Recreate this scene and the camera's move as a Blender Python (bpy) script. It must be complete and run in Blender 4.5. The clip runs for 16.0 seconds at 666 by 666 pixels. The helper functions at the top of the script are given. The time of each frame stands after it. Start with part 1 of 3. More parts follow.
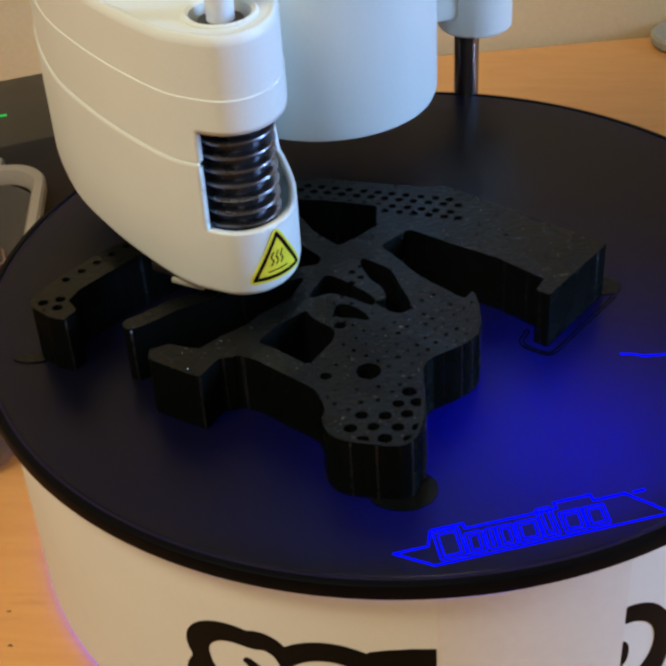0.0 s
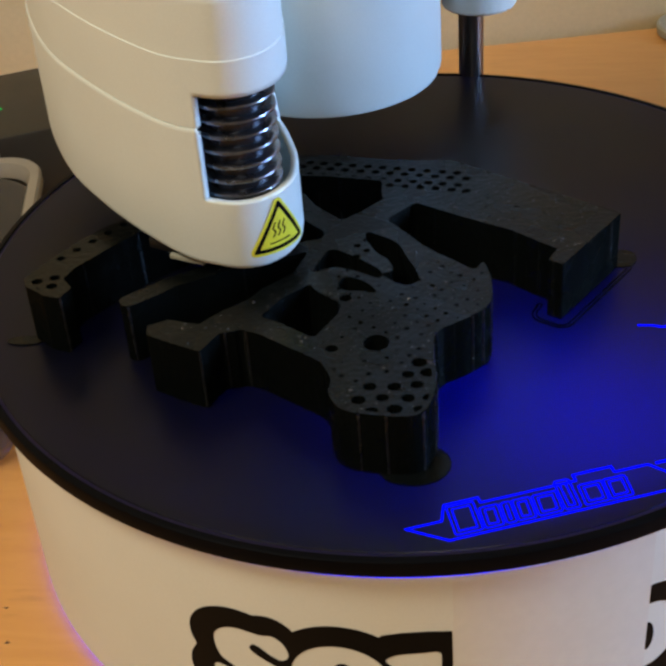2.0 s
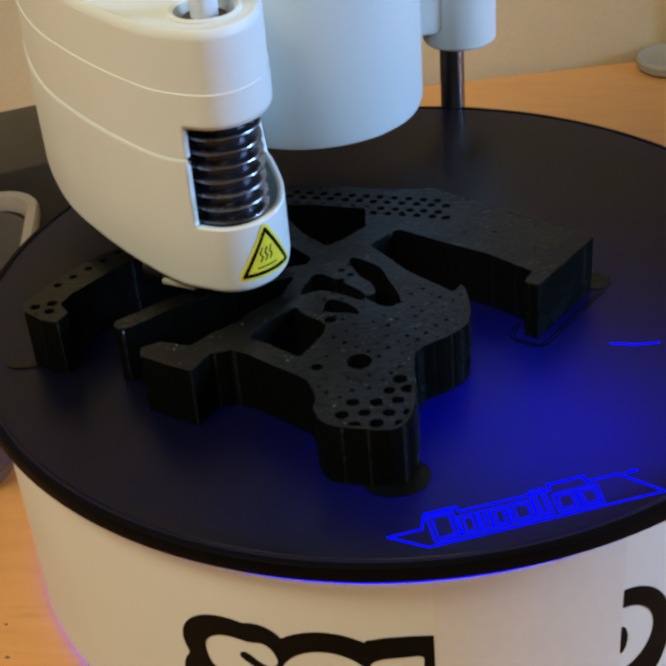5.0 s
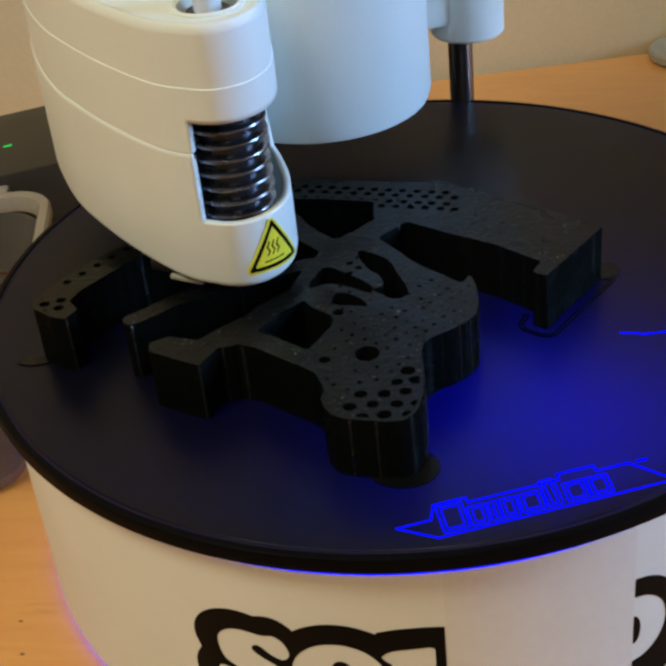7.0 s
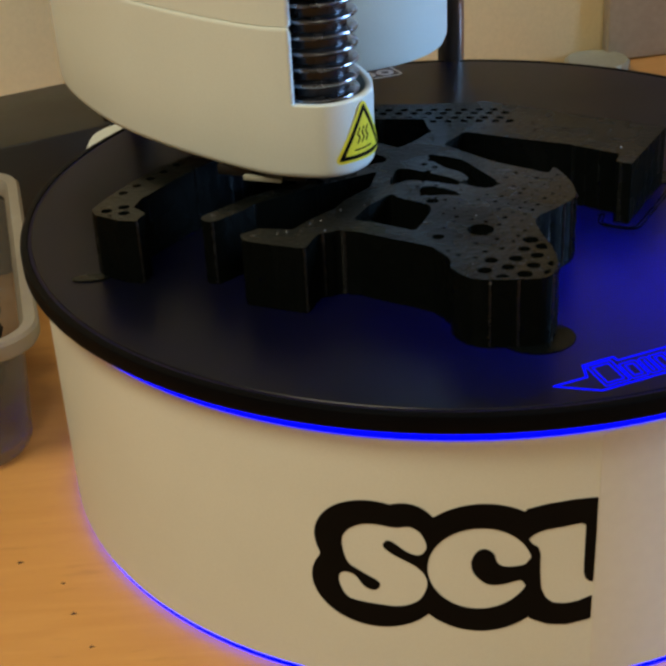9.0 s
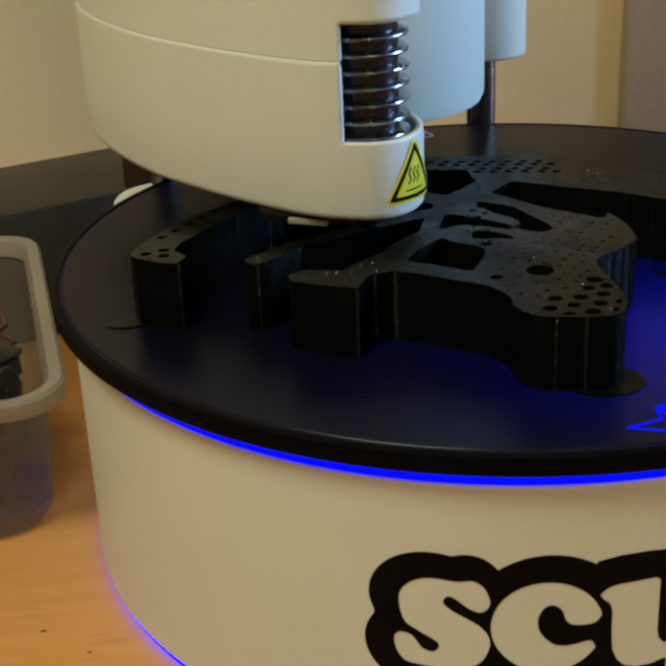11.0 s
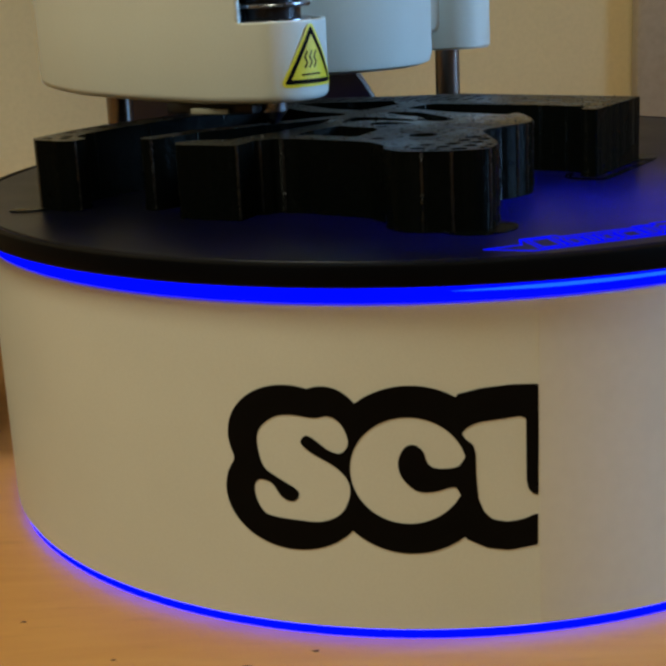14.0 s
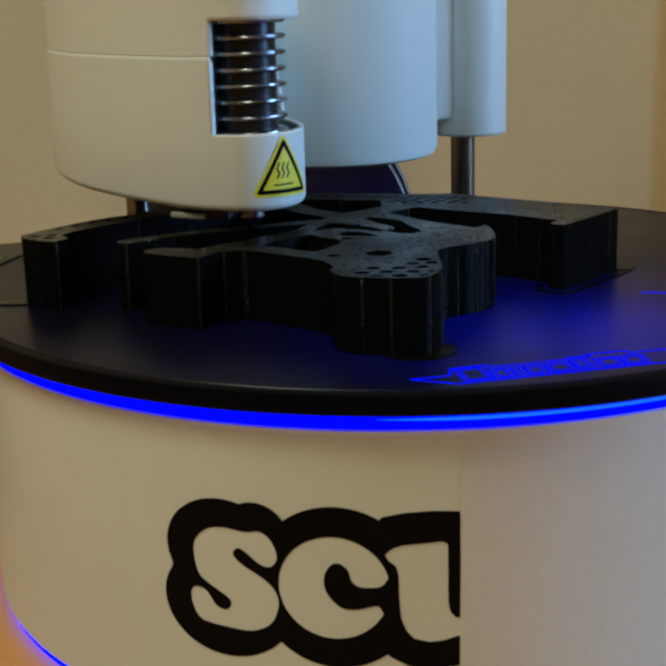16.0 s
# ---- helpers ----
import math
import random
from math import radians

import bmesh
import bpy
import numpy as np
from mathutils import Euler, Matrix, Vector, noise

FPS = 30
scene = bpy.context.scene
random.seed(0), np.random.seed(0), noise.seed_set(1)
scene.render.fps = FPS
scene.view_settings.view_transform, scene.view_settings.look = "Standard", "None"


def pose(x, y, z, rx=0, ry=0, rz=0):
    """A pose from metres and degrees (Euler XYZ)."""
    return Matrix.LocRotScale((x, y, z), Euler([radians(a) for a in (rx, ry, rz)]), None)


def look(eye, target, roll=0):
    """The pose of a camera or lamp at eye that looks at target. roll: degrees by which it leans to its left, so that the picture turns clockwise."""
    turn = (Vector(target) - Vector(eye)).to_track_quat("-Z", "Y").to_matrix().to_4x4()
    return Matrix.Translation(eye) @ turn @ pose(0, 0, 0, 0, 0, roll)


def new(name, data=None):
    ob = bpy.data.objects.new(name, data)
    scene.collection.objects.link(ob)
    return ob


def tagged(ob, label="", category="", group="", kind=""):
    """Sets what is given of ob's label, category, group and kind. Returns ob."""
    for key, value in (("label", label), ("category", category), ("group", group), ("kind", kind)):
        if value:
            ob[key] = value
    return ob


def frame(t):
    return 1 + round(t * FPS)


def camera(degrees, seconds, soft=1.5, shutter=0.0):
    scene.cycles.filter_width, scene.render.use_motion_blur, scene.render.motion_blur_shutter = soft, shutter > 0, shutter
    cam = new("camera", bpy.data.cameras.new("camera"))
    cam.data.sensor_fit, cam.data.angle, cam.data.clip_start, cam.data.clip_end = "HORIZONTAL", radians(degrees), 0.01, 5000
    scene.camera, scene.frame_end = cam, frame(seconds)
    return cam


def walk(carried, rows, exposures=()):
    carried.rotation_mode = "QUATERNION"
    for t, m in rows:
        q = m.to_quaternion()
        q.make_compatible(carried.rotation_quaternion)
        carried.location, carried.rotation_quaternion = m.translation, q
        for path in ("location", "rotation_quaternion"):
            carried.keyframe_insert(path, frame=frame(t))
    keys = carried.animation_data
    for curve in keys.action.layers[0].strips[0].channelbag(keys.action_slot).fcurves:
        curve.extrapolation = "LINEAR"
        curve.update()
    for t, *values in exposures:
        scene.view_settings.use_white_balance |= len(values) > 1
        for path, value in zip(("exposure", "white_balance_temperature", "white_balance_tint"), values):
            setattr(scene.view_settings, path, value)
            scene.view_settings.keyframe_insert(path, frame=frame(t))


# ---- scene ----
cam = camera(28.529, 16.0, soft=3.2)
PATH = [
    (0.0, pose(0.01906, -0.26221, 0.24256, 53.735, 3.009, 5.612)),
    (0.5, pose(0.01836, -0.26176, 0.23349, 53.999, 3.268, 5.352)),
    (1.0, pose(0.02110, -0.26209, 0.23286, 54.690, 3.983, 5.348)),
    (1.5, pose(0.01934, -0.25963, 0.22956, 54.884, 3.871, 5.353)),
    (2.0, pose(0.01774, -0.25950, 0.22757, 54.797, 3.817, 5.284)),
    (2.5, pose(0.01687, -0.26354, 0.22639, 55.248, 3.003, 4.818)),
    (3.0, pose(0.01888, -0.26366, 0.22750, 55.573, 3.584, 4.865)),
    (5.5, pose(0.02321, -0.27255, 0.23194, 56.489, 4.483, 5.020)),
    (6.0, pose(0.02587, -0.27293, 0.23162, 56.607, 5.134, 5.298)),
    (6.5, pose(0.02667, -0.27250, 0.23127, 56.498, 5.491, 5.444)),
    (7.0, pose(0.02417, -0.27158, 0.23011, 56.363, 5.279, 5.242)),
    (7.5, pose(0.02403, -0.27104, 0.22787, 56.736, 5.569, 4.793)),
    (8.0, pose(0.00403, -0.27236, 0.20369, 57.847, 4.738, 2.192)),
    (8.5, pose(-0.02563, -0.28030, 0.19179, 59.684, 3.465, -1.664)),
    (9.0, pose(-0.04101, -0.28435, 0.18549, 61.262, 2.799, -3.752)),
    (9.5, pose(-0.05609, -0.28000, 0.18031, 61.958, 2.062, -4.958)),
    (10.0, pose(-0.05488, -0.27978, 0.17896, 62.813, 2.729, -5.505)),
    (12.5, pose(-0.04513, -0.27430, 0.13588, 69.897, 0.880, -1.461)),
    (13.0, pose(-0.03651, -0.28555, 0.12236, 70.595, 0.881, -1.254)),
    (13.5, pose(-0.02535, -0.29564, 0.11529, 72.858, 2.362, -0.264)),
    (14.0, pose(-0.01726, -0.29624, 0.11088, 74.337, 2.706, 0.125)),
    (14.5, pose(-0.01115, -0.29830, 0.11785, 74.871, 2.244, 1.377)),
    (15.0, pose(0.01018, -0.29963, 0.11346, 74.752, 4.042, 2.924)),
    (15.5, pose(0.02102, -0.30266, 0.12680, 76.118, 3.017, 5.163)),
    (16.0, pose(0.01113, -0.29838, 0.12803, 75.460, 1.636, 4.969)),
]
walk(cam, PATH, exposures=[(0.0, 0.26, 6200, 17), (3.0, 0.18, 6200, 16), (7.5, 0.15, 6250, 13), (9.0, 0.04, 6350, 9), (10.0, 0.05, 6450, 6), (12.5, -0.13, 6250, 4), (13.0, -0.14, 6250, 4), (14.0, -0.32, 6300, 3), (15.0, -0.42, 6200, 4), (16.0, -0.30, 6100, 5)])

# ---- world and light ----
world = bpy.data.worlds.new("world")
scene.world = world
world.use_nodes = True
world.node_tree.nodes["Background"].inputs[0].default_value = (0.9, 0.75, 0.55, 1)
world.node_tree.nodes["Background"].inputs[1].default_value = 0.05


def area_lamp(name, eye, target, sx, sy, power, colour, spread=180):
    data = bpy.data.lights.new(name, "AREA")
    data.shape, data.size, data.size_y, data.energy, data.color = "RECTANGLE", sx, sy, power, colour
    data.spread = radians(spread)
    ob = new(name, data)
    ob.matrix_world = look(eye, target)
    return ob


area_lamp("ceiling_lamp", (-0.70, -0.70, 1.58), (0, 0, 0), 0.5, 0.5, 17.0, (1.0, 0.91, 0.68))
area_lamp("desk_lamp", (0.20, -0.95, 0.82), (0, 0, 0.05), 0.20, 0.20, 1.7, (1.0, 0.93, 0.72))
area_lamp("window_light", (0.80, -0.010, 0.32), (-0.02, 0.0, 0.15), 0.17, 0.40, 1.0, (0.32, 0.58, 1.0), 60)
area_lamp("led_module", (0.0369, -0.0600, 0.0360), (0.0369, -0.0600, 0.2), 0.03, 0.03, 0.62, (0.0, 0.002, 1.0))


# ---- materials ----
def mat(name, colour, rough=0.5, metal=0.0, vary=0.12, scale=60.0, bump=0.0, bump_scale=400.0, spec=0.5, fine=0.06, stretch=(1, 1, 1)):
    m = bpy.data.materials.new(name)
    m.use_nodes = True
    nt = m.node_tree
    b = nt.nodes["Principled BSDF"]
    b.inputs["Roughness"].default_value = rough
    b.inputs["Metallic"].default_value = metal
    b.inputs["Specular IOR Level"].default_value = spec
    tc = nt.nodes.new("ShaderNodeTexCoord")
    mp = nt.nodes.new("ShaderNodeMapping")
    mp.inputs["Scale"].default_value = stretch
    nt.links.new(tc.outputs["Object"], mp.inputs["Vector"])
    n1 = nt.nodes.new("ShaderNodeTexNoise")
    n1.inputs["Scale"].default_value, n1.inputs["Detail"].default_value = scale, 5
    n2 = nt.nodes.new("ShaderNodeTexNoise")
    n2.inputs["Scale"].default_value, n2.inputs["Detail"].default_value = bump_scale, 3
    for n in (n1, n2):
        nt.links.new(mp.outputs[0], n.inputs["Vector"])
    r1 = nt.nodes.new("ShaderNodeMapRange")
    r1.inputs[1].default_value, r1.inputs[2].default_value = 0.3, 0.7
    r1.inputs[3].default_value, r1.inputs[4].default_value = 1 - vary, 1 + vary
    nt.links.new(n1.outputs[0], r1.inputs[0])
    r2 = nt.nodes.new("ShaderNodeMapRange")
    r2.inputs[1].default_value, r2.inputs[2].default_value = 0.3, 0.7
    r2.inputs[3].default_value, r2.inputs[4].default_value = 1 - fine, 1 + fine
    nt.links.new(n2.outputs[0], r2.inputs[0])
    mu = nt.nodes.new("ShaderNodeMath")
    mu.operation = "MULTIPLY"
    nt.links.new(r1.outputs[0], mu.inputs[0])
    nt.links.new(r2.outputs[0], mu.inputs[1])
    vm = nt.nodes.new("ShaderNodeVectorMath")
    vm.operation = "SCALE"
    vm.inputs[0].default_value = colour
    nt.links.new(mu.outputs[0], vm.inputs["Scale"])
    nt.links.new(vm.outputs[0], b.inputs["Base Color"])
    rr = nt.nodes.new("ShaderNodeMath")
    rr.operation = "MULTIPLY"
    rr.inputs[1].default_value = rough
    nt.links.new(r1.outputs[0], rr.inputs[0])
    nt.links.new(rr.outputs[0], b.inputs["Roughness"])
    if bump:
        bp = nt.nodes.new("ShaderNodeBump")
        bp.inputs["Strength"].default_value, bp.inputs["Distance"].default_value = bump, 0.001
        nt.links.new(n2.outputs[0], bp.inputs["Height"])
        nt.links.new(bp.outputs[0], b.inputs["Normal"])
    return m


def glow(name, colour, strength):
    m = bpy.data.materials.new(name)
    m.use_nodes = True
    nt = m.node_tree
    b = nt.nodes["Principled BSDF"]
    b.inputs["Base Color"].default_value = (0.004, 0.004, 0.01, 1)
    b.inputs["Emission Color"].default_value = (*colour, 1)
    b.inputs["Emission Strength"].default_value = strength
    b.inputs["Specular IOR Level"].default_value = 0.0
    return m


def see_through(m, colour, share):
    """Let part of the light pass diffusely through the surface."""
    nt = m.node_tree
    tr = nt.nodes.new("ShaderNodeBsdfTranslucent")
    tr.inputs[0].default_value = (*colour, 1)
    mx = nt.nodes.new("ShaderNodeMixShader")
    mx.inputs[0].default_value = share
    nt.links.new(nt.nodes["Principled BSDF"].outputs[0], mx.inputs[1])
    nt.links.new(tr.outputs[0], mx.inputs[2])
    nt.links.new(mx.outputs[0], nt.nodes["Material Output"].inputs[0])
    return m


M_WHITE = mat("white_plastic", (0.69, 0.735, 0.68), 0.42, vary=0.03, scale=30, bump=0.02, bump_scale=2500, fine=0.02)
M_SHELL = mat("satin_white_shell", (0.695, 0.765, 0.725), 0.45, vary=0.03, scale=25, bump=0.015, bump_scale=2500, fine=0.02)
M_PANEL = mat("white_panel", (0.67, 0.685, 0.63), 0.45, vary=0.03, scale=30, fine=0.02)
M_PLATE = see_through(mat("black_build_sheet", (0.0028, 0.0033, 0.0034), 0.32, vary=0.14, scale=40, bump=0.06, bump_scale=3000, spec=0.20), (0.5, 0.5, 0.55), 0.115)
M_RIM = mat("black_plate_edge", (0.0018, 0.0021, 0.0030), 0.45, vary=0.1, scale=50, spec=0.05)
M_INK = mat("black_ink", (0.0035, 0.0035, 0.0033), 0.5, vary=0.1, scale=80, spec=0.05)
M_WHITEINK = mat("white_ink", (0.7, 0.7, 0.68), 0.5)
M_BLUEGLOW = glow("blue_led_glow", (0.0012, 0.0015, 1.0), 1.9)
M_FOOTGLOW = glow("blue_foot_glow", (0.0004, 0.0005, 1.0), 5.0)
M_CYANGLOW = glow("cyan_led_glow", (0.02, 0.16, 1.0), 1.2)
M_LINEGLOW = glow("backlit_line", (0.001, 0.002, 1.0), 1.3)
M_GAP = see_through(mat("clear_blue_gap", (0.010, 0.010, 0.03), 0.4, vary=0.1, scale=80, spec=0.1), (0.4, 0.4, 0.9), 0.35)
M_STEEL = mat("steel_rod", (0.24, 0.22, 0.20), 0.3, 1.0, vary=0.1, scale=80, stretch=(1, 1, 0.1))
M_FIN = mat("aluminium_fin", (0.30, 0.31, 0.34), 0.28, 1.0, vary=0.1, scale=200)
M_CORE = mat("dark_metal_core", (0.022, 0.024, 0.030), 0.26, 0.5, vary=0.1, scale=200)
M_BLACK = mat("black_plastic", (0.012, 0.011, 0.010), 0.42, vary=0.15, scale=60, bump=0.05, bump_scale=1500)
M_CASE = mat("worn_black_case", (0.030, 0.026, 0.018), 0.5, vary=0.2, scale=30, bump=0.05, bump_scale=900)
M_BEAD = mat("glossy_black_bead", (0.010, 0.010, 0.0105), 0.30, vary=0.1, scale=300)
M_YELLOW = mat("yellow_label", (0.80, 0.72, 0.04), 0.4, vary=0.04, scale=100)
M_TUBE = mat("white_tube", (0.75, 0.80, 0.84), 0.3, vary=0.03)
M_WALL = mat("cream_wall", (0.66, 0.53, 0.285), 0.75, vary=0.06, scale=9, bump=0.1, bump_scale=500, fine=0.03)
# tone of the unseen room shell, set only by how much light it returns
M_ROOM = mat("dim_unseen_room", (0.27, 0.235, 0.17), 0.8, vary=0.08, scale=4)
M_GREY = mat("darker_wall_panel", (0.36, 0.30, 0.22), 0.7, vary=0.06, scale=14)
M_LID = mat("grey_green_plastic", (0.34, 0.34, 0.27), 0.5, vary=0.06, scale=50)
M_RIMTUB = see_through(mat("cloudy_plastic_rim", (0.42, 0.39, 0.33), 0.3, vary=0.1, scale=60), (0.6, 0.55, 0.45), 0.4)
M_TUB = see_through(mat("clear_plastic_tub", (0.22, 0.215, 0.19), 0.3, vary=0.1, scale=60), (0.5, 0.46, 0.4), 0.3)
clear = M_TUB.node_tree.nodes.new("ShaderNodeBsdfTransparent")
blend = M_TUB.node_tree.nodes.new("ShaderNodeMixShader")
blend.inputs[0].default_value = 0.62
M_TUB.node_tree.links.new(M_TUB.node_tree.nodes["Material Output"].inputs[0].links[0].from_socket, blend.inputs[1])
M_TUB.node_tree.links.new(clear.outputs[0], blend.inputs[2])
M_TUB.node_tree.links.new(blend.outputs[0], M_TUB.node_tree.nodes["Material Output"].inputs[0])
M_SCRAP = mat("black_filament_scrap", (0.012, 0.011, 0.011), 0.3, vary=0.2, scale=150)
M_BROWN = mat("brown_filament_scrap", (0.10, 0.045, 0.02), 0.4, vary=0.2, scale=150)
M_SPOOL = mat("brown_black_spool", (0.030, 0.018, 0.010), 0.35, vary=0.15, scale=40)
M_GREEN = glow("green_indicator", (0.02, 0.8, 0.1), 0.7)


def wood():
    m = bpy.data.materials.new("beech_table")
    m.use_nodes = True
    nt = m.node_tree
    b = nt.nodes["Principled BSDF"]
    b.inputs["Roughness"].default_value = 0.35
    tc = nt.nodes.new("ShaderNodeTexCoord")
    mp = nt.nodes.new("ShaderNodeMapping")
    mp.inputs["Scale"].default_value = (14, 110, 14)
    mp.inputs["Rotation"].default_value = (0, 0, radians(8))
    nt.links.new(tc.outputs["Object"], mp.inputs["Vector"])
    n1 = nt.nodes.new("ShaderNodeTexNoise")
    n1.inputs["Scale"].default_value, n1.inputs["Detail"].default_value, n1.inputs["Distortion"].default_value = 2.0, 6, 0.6
    nt.links.new(mp.outputs[0], n1.inputs["Vector"])
    cr = nt.nodes.new("ShaderNodeValToRGB")
    cr.color_ramp.elements[0].position, cr.color_ramp.elements[0].color = 0.3, (0.64, 0.312, 0.090, 1)
    cr.color_ramp.elements[1].position, cr.color_ramp.elements[1].color = 0.72, (0.70, 0.357, 0.110, 1)
    nt.links.new(n1.outputs[0], cr.inputs[0])
    mp2 = nt.nodes.new("ShaderNodeMapping")
    mp2.inputs["Scale"].default_value = (60, 300, 60)
    nt.links.new(tc.outputs["Object"], mp2.inputs["Vector"])
    n2 = nt.nodes.new("ShaderNodeTexNoise")
    n2.inputs["Scale"].default_value, n2.inputs["Detail"].default_value = 1.0, 3
    nt.links.new(mp2.outputs[0], n2.inputs["Vector"])
    rg = nt.nodes.new("ShaderNodeMapRange")
    rg.inputs[1].default_value, rg.inputs[2].default_value, rg.inputs[3].default_value, rg.inputs[4].default_value = 0.62, 0.78, 1.0, 0.86
    nt.links.new(n2.outputs[0], rg.inputs[0])
    vm = nt.nodes.new("ShaderNodeVectorMath")
    vm.operation = "SCALE"
    nt.links.new(cr.outputs[0], vm.inputs[0])
    nt.links.new(rg.outputs[0], vm.inputs["Scale"])
    nt.links.new(vm.outputs[0], b.inputs["Base Color"])
    bp = nt.nodes.new("ShaderNodeBump")
    bp.inputs["Strength"].default_value, bp.inputs["Distance"].default_value = 0.08, 0.0005
    nt.links.new(n2.outputs[0], bp.inputs["Height"])
    nt.links.new(bp.outputs[0], b.inputs["Normal"])
    return m


def printed(name, colour):
    """Black printed plastic: thin horizontal layers on the walls, glossy crossing beads on top."""
    m = bpy.data.materials.new(name)
    m.use_nodes = True
    nt = m.node_tree
    b = nt.nodes["Principled BSDF"]
    b.inputs["Base Color"].default_value = (*colour, 1)
    tc = nt.nodes.new("ShaderNodeTexCoord")
    # narrow glossy upright seams between duller stretches of wall
    ms = nt.nodes.new("ShaderNodeMapping")
    ms.inputs["Scale"].default_value = (1, 1, 0.03)
    nt.links.new(tc.outputs["Object"], ms.inputs["Vector"])
    ns = nt.nodes.new("ShaderNodeTexNoise")
    ns.inputs["Scale"].default_value, ns.inputs["Detail"].default_value = 420, 2
    nt.links.new(ms.outputs[0], ns.inputs["Vector"])
    rs = nt.nodes.new("ShaderNodeMapRange")
    rs.inputs[1].default_value, rs.inputs[2].default_value, rs.inputs[3].default_value, rs.inputs[4].default_value = 0.63, 0.74, 0.018, 0.4
    nt.links.new(ns.outputs[0], rs.inputs[0])
    ge = nt.nodes.new("ShaderNodeNewGeometry")
    sp = nt.nodes.new("ShaderNodeSeparateXYZ")
    nt.links.new(ge.outputs["True Normal"], sp.inputs[0])
    up = nt.nodes.new("ShaderNodeMix")
    up.inputs[3].default_value = 0.19
    nt.links.new(sp.outputs[2], up.inputs[0])
    nt.links.new(rs.outputs[0], up.inputs[2])
    nt.links.new(up.outputs[0], b.inputs["Specular IOR Level"])
    wv = nt.nodes.new("ShaderNodeTexWave")
    wv.bands_direction = "Z"
    wv.inputs["Scale"].default_value, wv.inputs["Distortion"].default_value = 1250.0, 0.5
    wv.inputs["Detail"].default_value, wv.inputs["Detail Scale"].default_value = 2, 0.5
    nt.links.new(tc.outputs["Object"], wv.inputs["Vector"])
    n1 = nt.nodes.new("ShaderNodeTexNoise")
    n1.inputs["Scale"].default_value, n1.inputs["Detail"].default_value = 900, 4
    nt.links.new(tc.outputs["Object"], n1.inputs["Vector"])
    b1 = nt.nodes.new("ShaderNodeBump")
    b1.inputs["Strength"].default_value, b1.inputs["Distance"].default_value = 0.4, 0.0001
    nt.links.new(wv.outputs[1], b1.inputs["Height"])
    b2 = nt.nodes.new("ShaderNodeBump")
    b2.inputs["Strength"].default_value, b2.inputs["Distance"].default_value = 0.5, 0.0003
    nt.links.new(n1.outputs[0], b2.inputs["Height"])
    nt.links.new(b1.outputs[0], b2.inputs["Normal"])
    nt.links.new(b2.outputs[0], b.inputs["Normal"])
    n3 = nt.nodes.new("ShaderNodeTexNoise")
    n3.inputs["Scale"].default_value = 120
    nt.links.new(tc.outputs["Object"], n3.inputs["Vector"])
    rg = nt.nodes.new("ShaderNodeMapRange")
    rg.inputs[1].default_value, rg.inputs[2].default_value, rg.inputs[3].default_value, rg.inputs[4].default_value = 0.3, 0.7, 0.20, 0.32
    nt.links.new(n3.outputs[0], rg.inputs[0])
    nt.links.new(rg.outputs[0], b.inputs["Roughness"])
    tg = nt.nodes.new("ShaderNodeTangent")
    tg.direction_type, tg.axis = "RADIAL", "Z"
    nt.links.new(tg.outputs[0], b.inputs["Tangent"])
    b.inputs["Anisotropic"].default_value = 1.0
    b.inputs["Anisotropic Rotation"].default_value = 0.25
    return m


M_WOOD = wood()
M_PRINT = printed("black_printed_plastic", (0.0028, 0.0036, 0.0032))


# ---- mesh helpers ----
def part(name, bm, material, parent=None, label="", smooth=True):
    me = bpy.data.meshes.new(name)
    bmesh.ops.recalc_face_normals(bm, faces=bm.faces)
    for f in bm.faces:
        f.smooth = smooth
    bm.to_mesh(me)
    bm.free()
    me.materials.append(material)
    if smooth:
        me.set_sharp_from_angle(angle=radians(35))
    ob = new(name, me)
    ob.parent = parent
    if label:
        ob["label"] = label
    return ob


def lathe(profile, n=96, centre=(0, 0), a0=0.0, a1=360.0):
    """A turned solid from (radius, z) pairs round an upright axis."""
    bm = bmesh.new()
    full = a1 - a0 >= 360
    m = n if full else n + 1
    rings = []
    for r, z in profile:
        if r < 1e-6:
            rings.append([bm.verts.new((centre[0], centre[1], z))])
            continue
        rings.append([bm.verts.new((centre[0] + r * math.cos(radians(a0 + (a1 - a0) * i / n)), centre[1] + r * math.sin(radians(a0 + (a1 - a0) * i / n)), z)) for i in range(m)])
    for a, b in zip(rings, rings[1:]):
        for i in range(n):
            j = (i + 1) % m
            if len(a) == 1 and len(b) == 1:
                continue
            if len(a) == 1:
                bm.faces.new((a[0], b[i], b[j]))
            elif len(b) == 1:
                bm.faces.new((a[i], a[j], b[0]))
            else:
                bm.faces.new((a[i], a[j], b[j], b[i]))
    return bm


def box(sx, sy, sz, bevel=0.001, m=None, segments=2):
    """A bevelled block that stands on its base centre."""
    bm = bmesh.new()
    bmesh.ops.create_cube(bm, size=1)
    bmesh.ops.scale(bm, vec=(sx, sy, sz), verts=bm.verts)
    bmesh.ops.translate(bm, vec=(0, 0, sz / 2), verts=bm.verts)
    if bevel:
        bmesh.ops.bevel(bm, geom=bm.edges[:], offset=bevel, segments=segments, affect="EDGES", profile=0.5)
    if m is not None:
        bmesh.ops.transform(bm, matrix=m, verts=bm.verts)
    return bm


